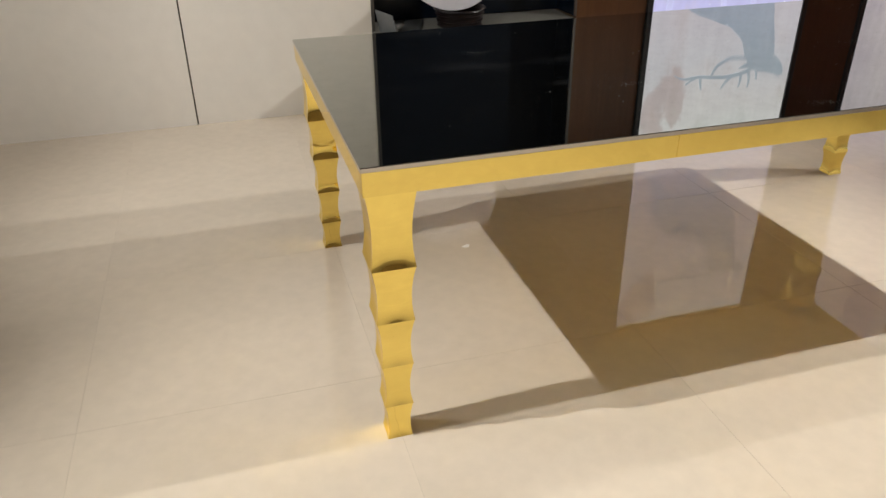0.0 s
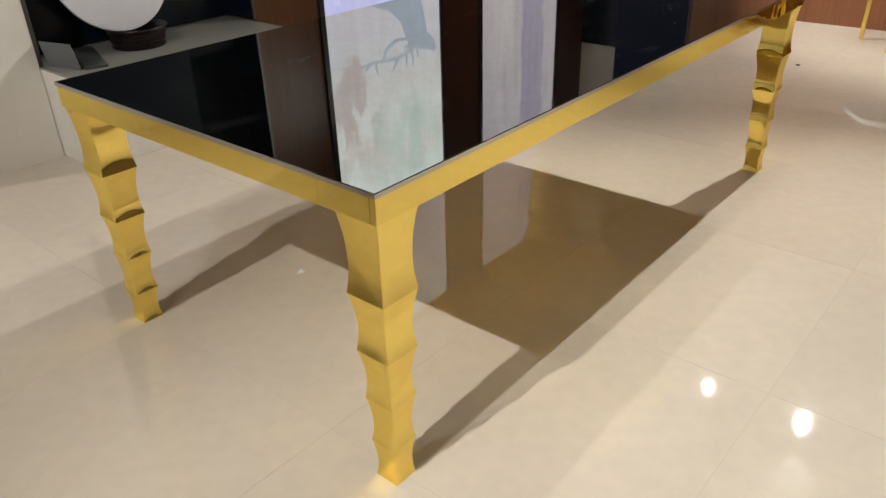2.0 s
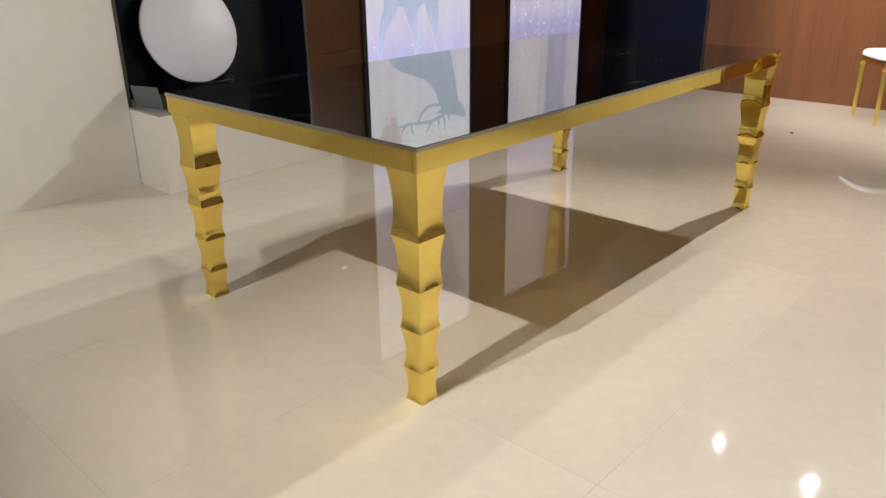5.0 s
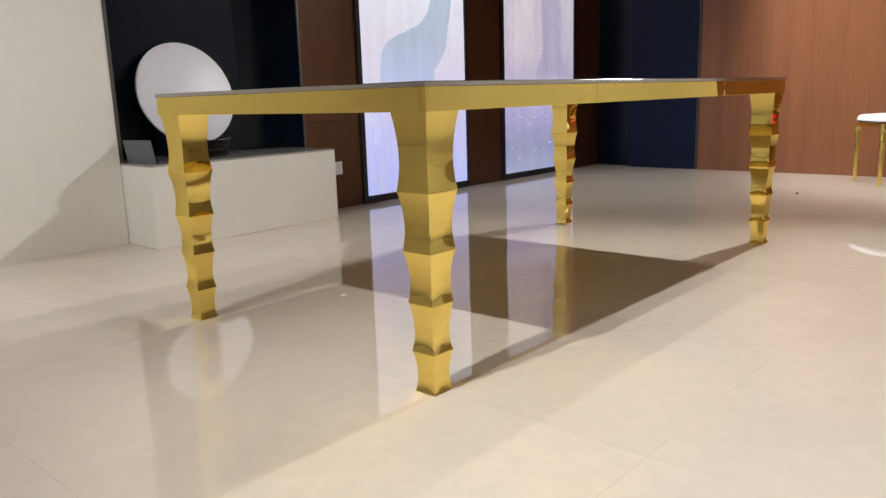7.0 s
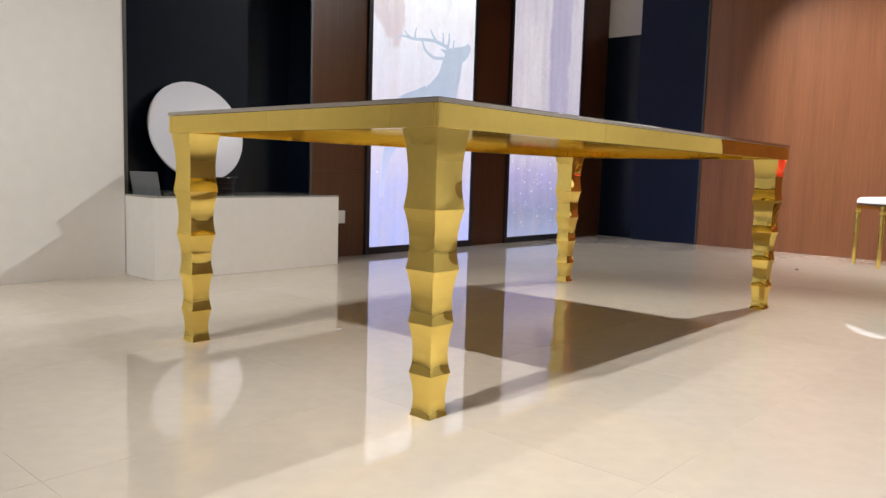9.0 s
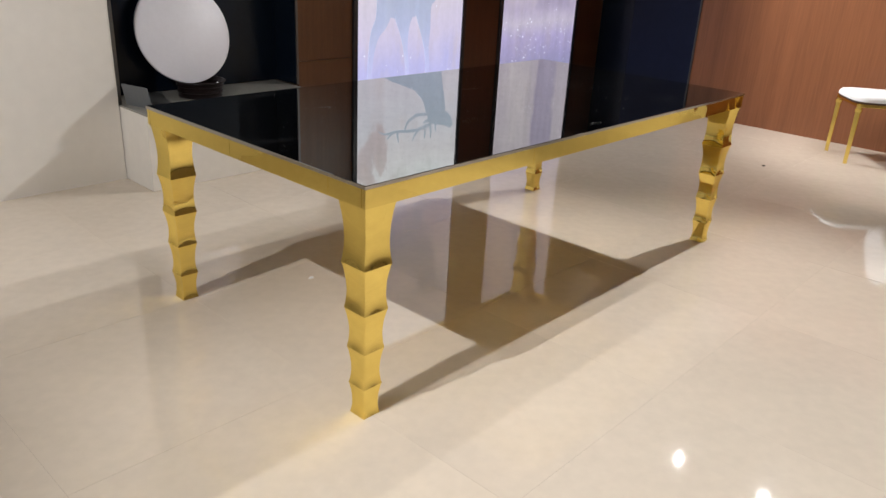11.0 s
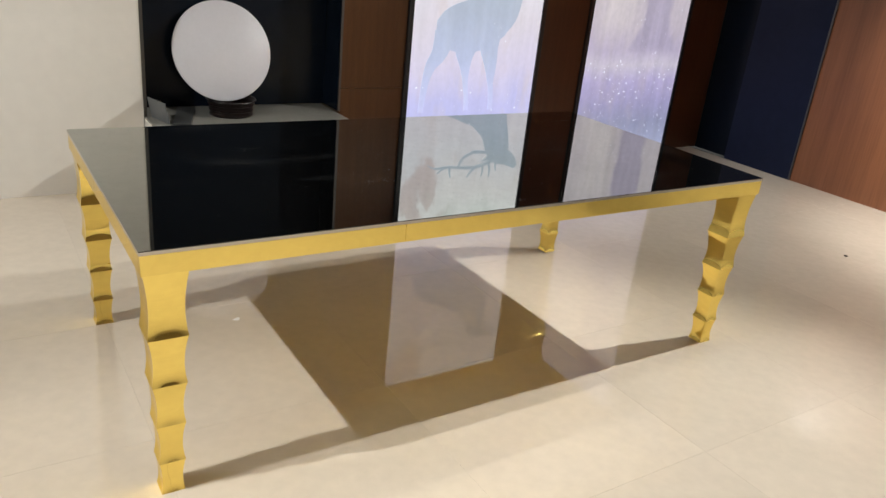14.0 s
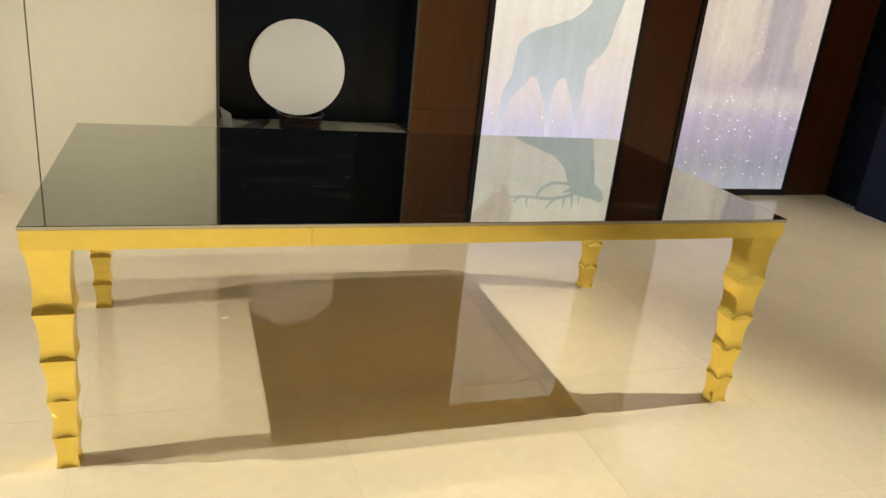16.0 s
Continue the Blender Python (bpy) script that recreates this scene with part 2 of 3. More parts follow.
DUST = mat("pale_dust", (0.3, 0.3, 0.29), rough=0.9)
SPECK = mat("dark_dirt", (0.05, 0.035, 0.03), rough=0.8)
LAMP_GLOW = glow("lamp_glow", (1.0, 0.95, 0.9), 45)
PRINT_A = print_mat("backlit_print_warm", [(0.0, (0.46, 0.49, 0.84)), (0.18, (0.55, 0.54, 0.84)), (0.27, (0.69, 0.63, 0.79)), (0.4, (0.73, 0.67, 0.73)), (0.56, (0.80, 0.78, 0.82)), (0.68, (0.92, 0.88, 0.87)), (0.8, (1.12, 1.12, 1.08)), (1.0, (1.10, 1.24, 1.18))], (0.66, 0.56, 0.54), 0.80, [(2.43, 0.14, 1.62, 2.05, 0.05, 1.5, (0.60, 0.44, 0.42), 0.5), (3.0, 0.5, 1.98, 2.35, 0.15, 1.6, (0.86, 0.70, 0.62), 0.5), (3.05, 0.2, 2.0, 2.4, 0.2, 1.2, (0.70, 0.98, 0.92), 0.6)])
PRINT_B = print_mat("backlit_print_dusk", [(0.02, (0.36, 0.39, 0.56)), (0.10, (0.28, 0.29, 0.44)), (0.17, (0.36, 0.33, 0.54)), (0.235, (0.47, 0.41, 0.64)), (0.285, (0.62, 0.56, 0.66)), (0.33, (0.51, 0.44, 0.58)), (0.42, (0.56, 0.49, 0.55)), (0.7, (0.64, 0.57, 0.60)), (1.0, (0.66, 0.59, 0.62))], (0.48, 0.41, 0.46), 0.76, [(4.18, 0.16, 1.0, 1.9, 0.16, 0.5, (0.78, 0.70, 0.68), 0.6), (4.615, 0.16, 0.86, 2.9, 0.03, 0.16, (0.40, 0.35, 0.48), 0.72)], 0.12, 0.12)
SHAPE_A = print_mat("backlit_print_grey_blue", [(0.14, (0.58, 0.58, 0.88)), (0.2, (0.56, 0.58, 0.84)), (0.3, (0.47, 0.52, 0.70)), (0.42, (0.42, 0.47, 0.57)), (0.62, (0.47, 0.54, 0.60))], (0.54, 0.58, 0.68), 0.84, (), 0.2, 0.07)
SPARKLE = glow("print_sparkle", (0.90, 0.92, 1.0), 0.9)


# ---- mesh helpers ----
def thing(name, label, category, at=(0, 0, 0), rz=0, kind="", group=""):
    ob = new(name)
    ob.matrix_world = pose(*at, 0, 0, rz)
    ob.empty_display_size = 0.1
    return tagged(ob, label, category, group, kind)


def part(name, bm, material, parent=None, label="", m=None):
    me = bpy.data.meshes.new(name)
    bmesh.ops.recalc_face_normals(bm, faces=bm.faces)
    bm.to_mesh(me)
    bm.free()
    me.materials.append(material)
    ob = new(name, me)
    if parent is not None:
        ob.parent = parent
    if m is not None:
        ob.matrix_basis = m
    if label:
        ob["label"] = label
    return ob


def smooth(ob, angle=35):
    ob.data.shade_smooth()
    ob.data.set_sharp_from_angle(angle=radians(angle))
    return ob


def box(x0, x1, y0, y1, z0, z1, bevel=0.0, seg=2):
    bm = bmesh.new()
    bmesh.ops.create_cube(bm, size=1, matrix=Matrix.Translation(((x0 + x1) / 2, (y0 + y1) / 2, (z0 + z1) / 2)) @ Matrix.Diagonal((x1 - x0, y1 - y0, z1 - z0, 1)))
    if bevel:
        bmesh.ops.bevel(bm, geom=bm.edges[:], offset=bevel, segments=seg, affect="EDGES", profile=0.5)
    return bm


def lathe(profile, n=40, bm=None, m=None):
    """A solid of revolution round z from (radius, z) pairs, closed at both ends."""
    bm = bm or bmesh.new()
    m = m or Matrix()
    rings = []
    for r, z in profile:
        rings.append([bm.verts.new(m @ Vector((r * math.cos(2 * math.pi * i / n), r * math.sin(2 * math.pi * i / n), z))) for i in range(n)])
    for a, b in zip(rings, rings[1:]):
        for i in range(n):
            bm.faces.new((a[i], a[(i + 1) % n], b[(i + 1) % n], b[i]))
    bm.faces.new(rings[0][::-1])
    bm.faces.new(rings[-1])
    return bm


def plate(points, y0, y1):
    """An outline in x and z, given thickness in y."""
    bm = bmesh.new()
    lo = [bm.verts.new((x, y0, z)) for x, z in points]
    hi = [bm.verts.new((x, y1, z)) for x, z in points]
    bm.faces.new(lo)
    bm.faces.new(hi[::-1])
    for i in range(len(points)):
        j = (i + 1) % len(points)
        bm.faces.new((lo[i], hi[i], hi[j], lo[j]))
    return bm


def stroke(points, y0, y1):
    """A tapered band along (x, z, half width) points."""
    fine = []
    for i in range(len(points) - 1):
        quad = [Vector(points[min(max(i + k, 0), len(points) - 1)]) for k in (-1, 0, 1, 2)]
        for step in range(4):
            u = step / 4
            fine.append(tuple(0.5 * (2 * quad[1] + (quad[2] - quad[0]) * u + (2 * quad[0] - 5 * quad[1] + 4 * quad[2] - quad[3]) * u * u + (3 * quad[1] - quad[0] - 3 * quad[2] + quad[3]) * u ** 3)))
    points = [*fine, points[-1]]
    left, right = [], []
    for i, (x, z, w) in enumerate(points):
        a, b = points[max(0, i - 1)], points[min(len(points) - 1, i + 1)]
        d = Vector((b[0] - a[0], b[1] - a[1])).normalized()
        left.append((x - d.y * w, z + d.x * w))
        right.append((x + d.y * w, z - d.x * w))
    return plate(left + right[::-1], y0, y1)


def merge(bm, other):
    me = bpy.data.meshes.new("scratch")
    other.to_mesh(me)
    other.free()
    bm.from_mesh(me)
    bpy.data.meshes.remove(me)
    return bm


def structure(name, bm, material, label, category):
    return tagged(part(name, bm, material), label, category, kind="structure")


# ---- the room ----
WALL_Y = 2.74
X_LEFT, X_RIGHT, Y_BACK = -4.2, 5.37, -5.2
SEAM_X = -0.419
NX0, NX1, NZ, NY = 0.584, 1.785, 0.43, 2.98

# back wall: two white panels with an open joint, and the wall behind them
wall = tagged(new("wall_back"), "cream white painted wall panels with a dark open joint", "wall", kind="structure")
part("wall_panel", box(X_LEFT, SEAM_X - 0.004, WALL_Y, WALL_Y + 0.06, 0, CEIL), WHITE, wall)
part("wall_panel", box(SEAM_X + 0.004, NX0 - 0.0121, WALL_Y, WALL_Y + 0.06, 0, CEIL), WHITE, wall)
part("wall_core", box(X_LEFT, NX0 - 0.012, WALL_Y + 0.062, WALL_Y + 0.24, 0, CEIL), SEAM, wall)
part("wall_core", box(NX0 - 0.012, X_RIGHT + 0.2, NY + 0.022, NY + 0.12, 0, CEIL), SEAM, wall)
part("wall_core", box(NX1 + 0.014, X_RIGHT + 0.2, WALL_Y + 0.03, NY + 0.02, 0, CEIL), SEAM, wall)

# display niche: dark back and sides, metal edge strips
niche = tagged(new("niche"), "dark navy lacquered display niche with thin metal edge strips", "niche", kind="structure")
part("niche_back", box(NX0, NX1, NY, NY + 0.02, NZ, CEIL), NAVY, niche)
part("niche_side", box(NX0 - 0.010, NX0 + 0.002, WALL_Y + 0.004, NY, NZ, CEIL), NAVY, niche)
part("niche_side", box(NX1, NX1 + 0.012, WALL_Y + 0.004, NY, NZ, CEIL), NAVY, niche)
part("edge_strip", box(NX0 - 0.012, NX0 + 0.006, WALL_Y - 0.004, WALL_Y + 0.003, NZ, CEIL), METAL, niche)
part("edge_strip", box(NX1 - 0.002, NX1 + 0.014, WALL_Y - 0.006, WALL_Y + 0.003, NZ, CEIL), METAL, niche)

# brown veneer panels between niche and light boxes
for name, x0, x1, m, lab in (("veneer_panel_1", NX1 + 0.015, 2.260, BROWN, "brown wood veneer wall panel with a horizontal joint"), ("veneer_panel_2", 3.427, 3.853, DARKBROWN, "dark brown wood veneer wall strip between light boxes"), ("veneer_panel_3", 5.007, X_RIGHT + 0.074, DARKBROWN, "dark brown wood veneer wall strip in the corner")):
    p = tagged(new(name), lab, "wall panel", kind="structure")
    for z0, z1 in ((0.0, 0.576), (0.579, CEIL)) if m is BROWN else ((0.0, CEIL),):
        part("panel_board", box(x0, x1, WALL_Y - 0.004, WALL_Y + 0.025, z0, z1), m, p)

# right-hand wall: wood veneer, slate panel, dark tall door with white wall above
structure("wall_right_end", box(X_RIGHT, X_RIGHT + 0.15, Y_BACK, -1.502, 0, CEIL), WHITE, "plain cream white wall out of view", "wall")
structure("wall_right", box(X_RIGHT, X_RIGHT + 0.15, -1.5, 1.69, 0, CEIL), WOOD, "reddish brown wood veneer wall with vertical grain", "wall")
structure("wall_slate_panel", box(X_RIGHT - 0.012, X_RIGHT + 0.15, 1.692, 2.335, 0, CEIL), SLATE, "smooth slate navy lacquered wall panel", "wall panel")
structure("wall_edge_strip", box(X_RIGHT - 0.014, X_RIGHT - 0.002, 1.676, 1.691, 0, CEIL), METAL, "thin metal edge strip between wall panels", "trim")
structure("wall_dark_panel", box(X_RIGHT + 0.075, X_RIGHT + 0.15, 2.337, WALL_Y - 0.005, 0, 1.95), NAVY, "dark navy lacquered wall panel in the corner", "wall panel")
structure("wall_white_head", box(X_RIGHT + 0.085, X_RIGHT + 0.15, 2.337, WALL_Y - 0.005, 1.952, CEIL), WHITE, "cream white wall above the dark panel", "wall")
# Left and front walls are unseen, added to close the room and shape reflections.
structure("wall_left", box(X_LEFT - 0.15, X_LEFT, Y_BACK, WALL_Y + 0.24, 0, CEIL), WHITE, "plain cream white wall out of view", "wall")
structure("wall_front", box(X_LEFT - 0.15, X_RIGHT + 0.15, Y_BACK - 0.15, Y_BACK, 0, CEIL), TAUPE, "plain taupe wall, unseen, added to close the room", "wall")
structure("ceiling", box(X_LEFT - 0.15, X_RIGHT + 0.15, Y_BACK - 0.15, NY + 0.12, CEIL, CEIL + 0.1), CEILING, "unseen ceiling, toned dark to hold down bounced light", "ceiling")

# plinth below the niche
plinth = thing("plinth", "white painted low display plinth below the niche", "plinth", (NX0, 2.425, 0))
part("body", box(-0.008, 1.182, 0, NY - 2.425, 0.0005, NZ - 0.012, 0.002), PLINTH, plinth)
# Top slab is a darker grey than the white body.
part("top_slab", box(-0.008, 1.182, 0, NY - 2.425, NZ - 0.0118, NZ - 0.002, 0.0015), GREY_SLAB, plinth, "polished grey top slab")
outlet = thing("wall_outlet", "white plastic power outlet on the brown veneer panel", "outlet", (2.037, WALL_Y - 0.0045, 0.27))
cover = part("cover_plate", box(-0.043, 0.043, -0.009, 0, -0.043, 0.043, 0.002), WHITE_PLASTIC, outlet)
part("socket_face", box(-0.030, 0.030, -0.011, -0.0092, -0.030, 0.030, 0.0006), WHITE_PLASTIC, cover)


# ---- light boxes ----
def light_box(name, x0, x1, label, print_material):
    """A tall backlit wall picture: a printed panel set back in four thin frame bars."""
    b = thing(name, label, "light box", ((x0 + x1) / 2, WALL_Y, 0))
    h, t = (x1 - x0) / 2, CEIL - 0.06
    panel = part("print_panel", box(-h, h, -0.008, 0.02, 0.05, t), print_material, b, "glowing pastel misty forest print")
    part("frame_bar", box(-h - 0.038, -h, -0.020, 0.02, 0, t + 0.05, 0.002), FRAME, b)
    part("frame_bar", box(h, h + 0.035, -0.020, 0.02, 0, t + 0.05, 0.002), FRAME, b)
    part("frame_bar", box(-h, h, -0.020, 0.02, 0, 0.05, 0.002), FRAME, b)
    part("frame_bar", box(-h, h, -0.020, 0.02, t, t + 0.05, 0.002), FRAME, b)
    return panel


def oval(cx, cz, rx, rz, tilt=0, n=28):
    c, s = math.cos(radians(tilt)), math.sin(radians(tilt))
    return [(cx + rx * math.cos(a) * c - rz * math.sin(a) * s, cz + rx * math.cos(a) * s + rz * math.sin(a) * c) for a in (2 * math.pi * i / n for i in range(n))]


Y0, Y1 = -0.012, -0.0085
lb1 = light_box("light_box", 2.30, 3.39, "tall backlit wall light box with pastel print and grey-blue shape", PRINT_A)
layer = 0.0
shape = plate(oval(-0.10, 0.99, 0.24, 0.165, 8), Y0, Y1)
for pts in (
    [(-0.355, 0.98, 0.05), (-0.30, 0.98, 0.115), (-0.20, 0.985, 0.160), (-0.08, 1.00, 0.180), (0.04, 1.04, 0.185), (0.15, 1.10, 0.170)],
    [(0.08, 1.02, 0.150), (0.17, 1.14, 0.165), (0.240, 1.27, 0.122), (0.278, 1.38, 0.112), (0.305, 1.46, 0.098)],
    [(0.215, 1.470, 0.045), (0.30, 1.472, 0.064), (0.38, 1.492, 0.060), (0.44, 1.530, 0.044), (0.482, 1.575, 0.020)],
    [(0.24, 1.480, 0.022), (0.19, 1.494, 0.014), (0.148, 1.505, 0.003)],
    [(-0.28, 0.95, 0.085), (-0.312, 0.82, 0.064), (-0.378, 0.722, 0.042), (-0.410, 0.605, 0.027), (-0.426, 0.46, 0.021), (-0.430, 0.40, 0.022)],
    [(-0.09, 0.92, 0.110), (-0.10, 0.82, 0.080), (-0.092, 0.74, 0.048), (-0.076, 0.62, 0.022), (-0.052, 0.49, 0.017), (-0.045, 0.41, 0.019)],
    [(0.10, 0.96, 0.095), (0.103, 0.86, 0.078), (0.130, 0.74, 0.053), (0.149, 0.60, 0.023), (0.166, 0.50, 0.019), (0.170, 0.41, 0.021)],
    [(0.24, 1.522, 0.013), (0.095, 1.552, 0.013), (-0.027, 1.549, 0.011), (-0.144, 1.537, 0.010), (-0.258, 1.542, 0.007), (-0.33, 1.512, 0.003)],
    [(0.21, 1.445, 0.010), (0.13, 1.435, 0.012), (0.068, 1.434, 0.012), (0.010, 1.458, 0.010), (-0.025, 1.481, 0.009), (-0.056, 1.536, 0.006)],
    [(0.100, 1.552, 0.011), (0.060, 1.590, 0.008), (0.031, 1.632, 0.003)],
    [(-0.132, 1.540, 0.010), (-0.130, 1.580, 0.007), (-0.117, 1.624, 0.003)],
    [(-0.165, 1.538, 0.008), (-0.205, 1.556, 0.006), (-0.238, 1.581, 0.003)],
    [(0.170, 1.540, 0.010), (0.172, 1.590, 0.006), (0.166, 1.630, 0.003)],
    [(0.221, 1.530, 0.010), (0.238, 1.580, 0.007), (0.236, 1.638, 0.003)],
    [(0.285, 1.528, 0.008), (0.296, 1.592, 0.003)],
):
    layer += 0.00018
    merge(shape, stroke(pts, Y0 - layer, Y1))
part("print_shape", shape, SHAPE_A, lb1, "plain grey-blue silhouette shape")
rnd = random.Random(4)
lb2 = light_box("light_box", 3.893, 4.97, "tall backlit wall light box with violet dusk forest print", PRINT_B)
for parent, count, top in ((lb2, 220, 0.78), (lb1, 60, 0.6)):
    dots = bmesh.new()
    for i in range(count):
        r = rnd.choice((0.0012, 0.0015, 0.0018, 0.0022, 0.0028, 0.004, 0.0058))
        x, z = rnd.uniform(-0.5, 0.5), 0.12 + (top - 0.12) * rnd.random() ** 1.05
        if i % 4 == 3:
            x, z, r = rnd.gauss(0.12, 0.16), rnd.uniform(top, top + 0.9), r * 0.7
        merge(dots, plate(oval(max(-0.52, min(0.52, x)), z, r, r, 0, 8), Y0 - 0.0045, Y0 - 0.003))
    tagged(part("print_sparkles", dots, SPARKLE, parent, "scattered white sparkle dots of the print"), kind="stuff")


# ---- dining table ----
TL, TW, TH = 2.40, 1.20, 0.76
table = thing("dining_table", "polished gold steel dining table with black mirror glass top", "dining table")
part("tabletop", box(-0.002, TL + 0.002, -0.002, TW + 0.002, TH - 0.011, TH, 0.0012, 1), GLASS, table, "dark mirror glass top with dust specks")
part("glass_rim", box(-0.0026, TL + 0.0026, -0.0026, TW + 0.0026, TH - 0.0115, TH - 0.0012, 0.0005, 1), GLASS_EDGE, table, "grey ground glass edge")
AZ0, AZ1 = 0.692, TH - 0.012


def rail(length, cuts):
    """Apron plates along x with hairline joints at the cuts."""
    out = []
    ends = [0.0, *cuts, length]
    for a, b in zip(ends, ends[1:]):
        a, b = a + (0.0002 if a > 0 else 0), b - (0.0002 if b < length else 0)
        out.append(box(a, b, 0, 0.016, AZ0, AZ1, 0.0008))
    return out


for bm in rail(TL, (0.738,)):
    part("apron_plate", bm, GOLD, table)
for bm in rail(TL, (0.6, 1.2, 1.8)):
    part("apron_plate", bm, GOLD, table, m=pose(TL, TW, 0, 0, 0, 180))
for bm in rail(TW - 0.034, (0.528, 1.026)):
    part("apron_plate", bm, GOLD, table, m=pose(0, TW - 0.017, 0, 0, 0, -90))
for bm in rail(TW - 0.034, (0.4, 0.8)):
    part("apron_plate", bm, GOLD, table, m=pose(TL, 0.017, 0, 0, 0, 90))
for i in range(5):
    y0, y1 = 0.018 + 0.2328 * i, 0.018 + 0.2328 * (i + 1) - 0.006
    part("underside_panel", box(0.30, TL - 0.018, y0, y1, 0.728, 0.738, 0.002), GOLD_SATIN, table, "folded gold sheet underside panel")
part("support_board", box(0.02, TL - 0.02, 0.02, TW - 0.02, 0.7395, TH - 0.0125), SEAM, table, "dark board below the glass")
LEG = [(AZ0 - 0.0005, 0.1130), (0.505, 0.1045), (0.360, 0.0920), (0.230, 0.0795), (0.106, 0.0720), (0.0, 0.0652)]
WAIST = [0.0910, 0.0810, 0.0695, 0.0603, 0.0555]


def leg_mesh():
    """A square leg of five stacked segments, each hollowed and flared to a sharp rim at its foot; the flare starts higher in the middle of a face."""
    bm = bmesh.new()
    m = 8
    rings = []
    for (z0, s0), (z1, s1), w in zip(LEG, LEG[1:], WAIST):
        n, k = 20, 0.6
        for i in range(n + 1):
            u = i / n
            start = s0 - (0.0015 if z0 < 0.6 else 0.0)
            z = z0 + (z1 - z0) * u - (0.0006 if i == 0 and rings else 0)
            ring = []
            for side in range(4):
                c, d = ((0, -1), (1, 0), (0, 1), (-1, 0))[side], ((1, 0), (0, 1), (-1, 0), (0, -1))[side]
                for j in range(m):
                    v = 2 * j / m - 1
                    bow = 1 - v * v
                    if u < k:
                        q = (1 - u / k) ** 1.9
                        s = w + (start - w) * q
                        h = s / 2 - 0.0008 * bow * (1 - q)
                    else:
                        r = (u - k) / (1 - k)
                        q = r ** 2.1
                        s = w + (s1 - w) * q
                        h = s / 2 - bow * (0.0008 * (1 - q) + 0.0011 * math.sin(math.pi * r))
                    ring.append(bm.verts.new((c[0] * h + d[0] * v * s / 2, c[1] * h + d[1] * v * s / 2, z)))
            rings.append(ring)
    for a, b in zip(rings, rings[1:]):
        for i in range(4 * m):
            bm.faces.new((a[i], a[(i + 1) % (4 * m)], b[(i + 1) % (4 * m)], b[i]))
    bm.faces.new(rings[0])
    bm.faces.new(rings[-1][::-1])
    return bm


LC = 0.061
first = smooth(part("leg", leg_mesh(), GOLD, table, m=pose(LC, LC, 0)), 22)
for x, y in ((LC, TW - LC), (TL - LC, LC), (TL - LC, TW - LC)):
    o = new("leg", first.data)
    o.parent, o.matrix_basis = table, pose(x, y, 0)

dust = bmesh.new()
drnd = random.Random(11)
for i in range(80):
    r = drnd.choice((0.0006, 0.0008, 0.0010, 0.0013, 0.0018))
    x, y = drnd.uniform(0.03, TL - 0.03), drnd.uniform(0.03, TW - 0.03)
    if i > 60:
        x, y = drnd.gauss(0.75 + 0.5 * (i % 4), 0.09), drnd.gauss(0.25 + 0.2 * (i % 3), 0.05)
    lathe([(r, 0.0003), (r * 0.8, 0.0009)], 6, dust, Matrix.Translation((x, min(max(y, 0.02), TW - 0.02), TH)))
for cx, cy, lx, ly in ((1.52, 1.13, 0.05, 0.015), (1.27, 0.79, 0.06, 0.012), (2.25, 1.02, 0.09, 0.02), (1.75, 0.56, 0.08, 0.018), (1.85, 0.48, 0.05, 0.014), (1.78, 0.27, 0.07, 0.02), (1.18, 0.06, 0.03, 0.012), (0.52, 0.82, 0.04, 0.015), (0.84, 0.37, 0.05, 0.012)):
    for i in range(45):
        r = drnd.choice((0.0004, 0.0006, 0.0009))
        x, y = drnd.gauss(cx, lx), drnd.gauss(cy, ly) + 0.2 * (drnd.random() - 0.5) * lx
        lathe([(r, 0.0002), (r * 0.8, 0.0006)], 5, dust, Matrix.Translation((x, min(max(y, 0.02), TW - 0.02), TH)))
tagged(part("dust_specks", dust, DUST, table, "pale dust specks on the glass"), kind="stuff")

# ---- things in the niche ----
stand = thing("round_stand", "dark carved wood round stand on the plinth", "stand", (1.080, 2.745, NZ - 0.002))
part("stand_body", lathe([(0.126, 0), (0.131, 0.008), (0.124, 0.013), (0.126, 0.030), (0.133, 0.034), (0.133, 0.040), (0.127, 0.044), (0.130, 0.062), (0.138, 0.067), (0.138, 0.073), (0.131, 0.077), (0.137, 0.086), (0.147, 0.089), (0.151, 0.093), (0.149, 0.097), (0.144, 0.097), (0.140, 0.090), (0.128, 0.056), (0.115, 0.044), (0.02, 0.040)]), STAND, stand)
smooth(stand.children[0], 40)
disc = thing("round_tabletop", "large white round tabletop leaning against the niche back", "tabletop", (1.072, 2.797, 0.496))
lean = 16.0
bm = lathe([(0.292, -0.009), (0.298, -0.006), (0.299, 0), (0.298, 0.006), (0.292, 0.009)], 96)
smooth(part("disc", bm, DISC, disc, m=pose(0, 0, 0, 90 - lean, 0, 0) @ pose(0, 0.299, 0)), 40)
card = thing("grey_card", "grey sample board leaning against the niche side", "sample board", (0.664, 2.535, NZ - 0.002), 15)
part("board", box(0, 0.005, 0, 0.20, 0, 0.121, 0.001), GREY_CARD, card, m=pose(0, 0, 0, 0, -11, 0))
small = thing("slate_board", "flat dark grey slate board lying on the plinth", "board", (0.675, 2.515, NZ - 0.002), -17.7)
part("board", box(0, 0.10, 0, 0.44, 0.0005, 0.012, 0.002), GREY_BOX, small)


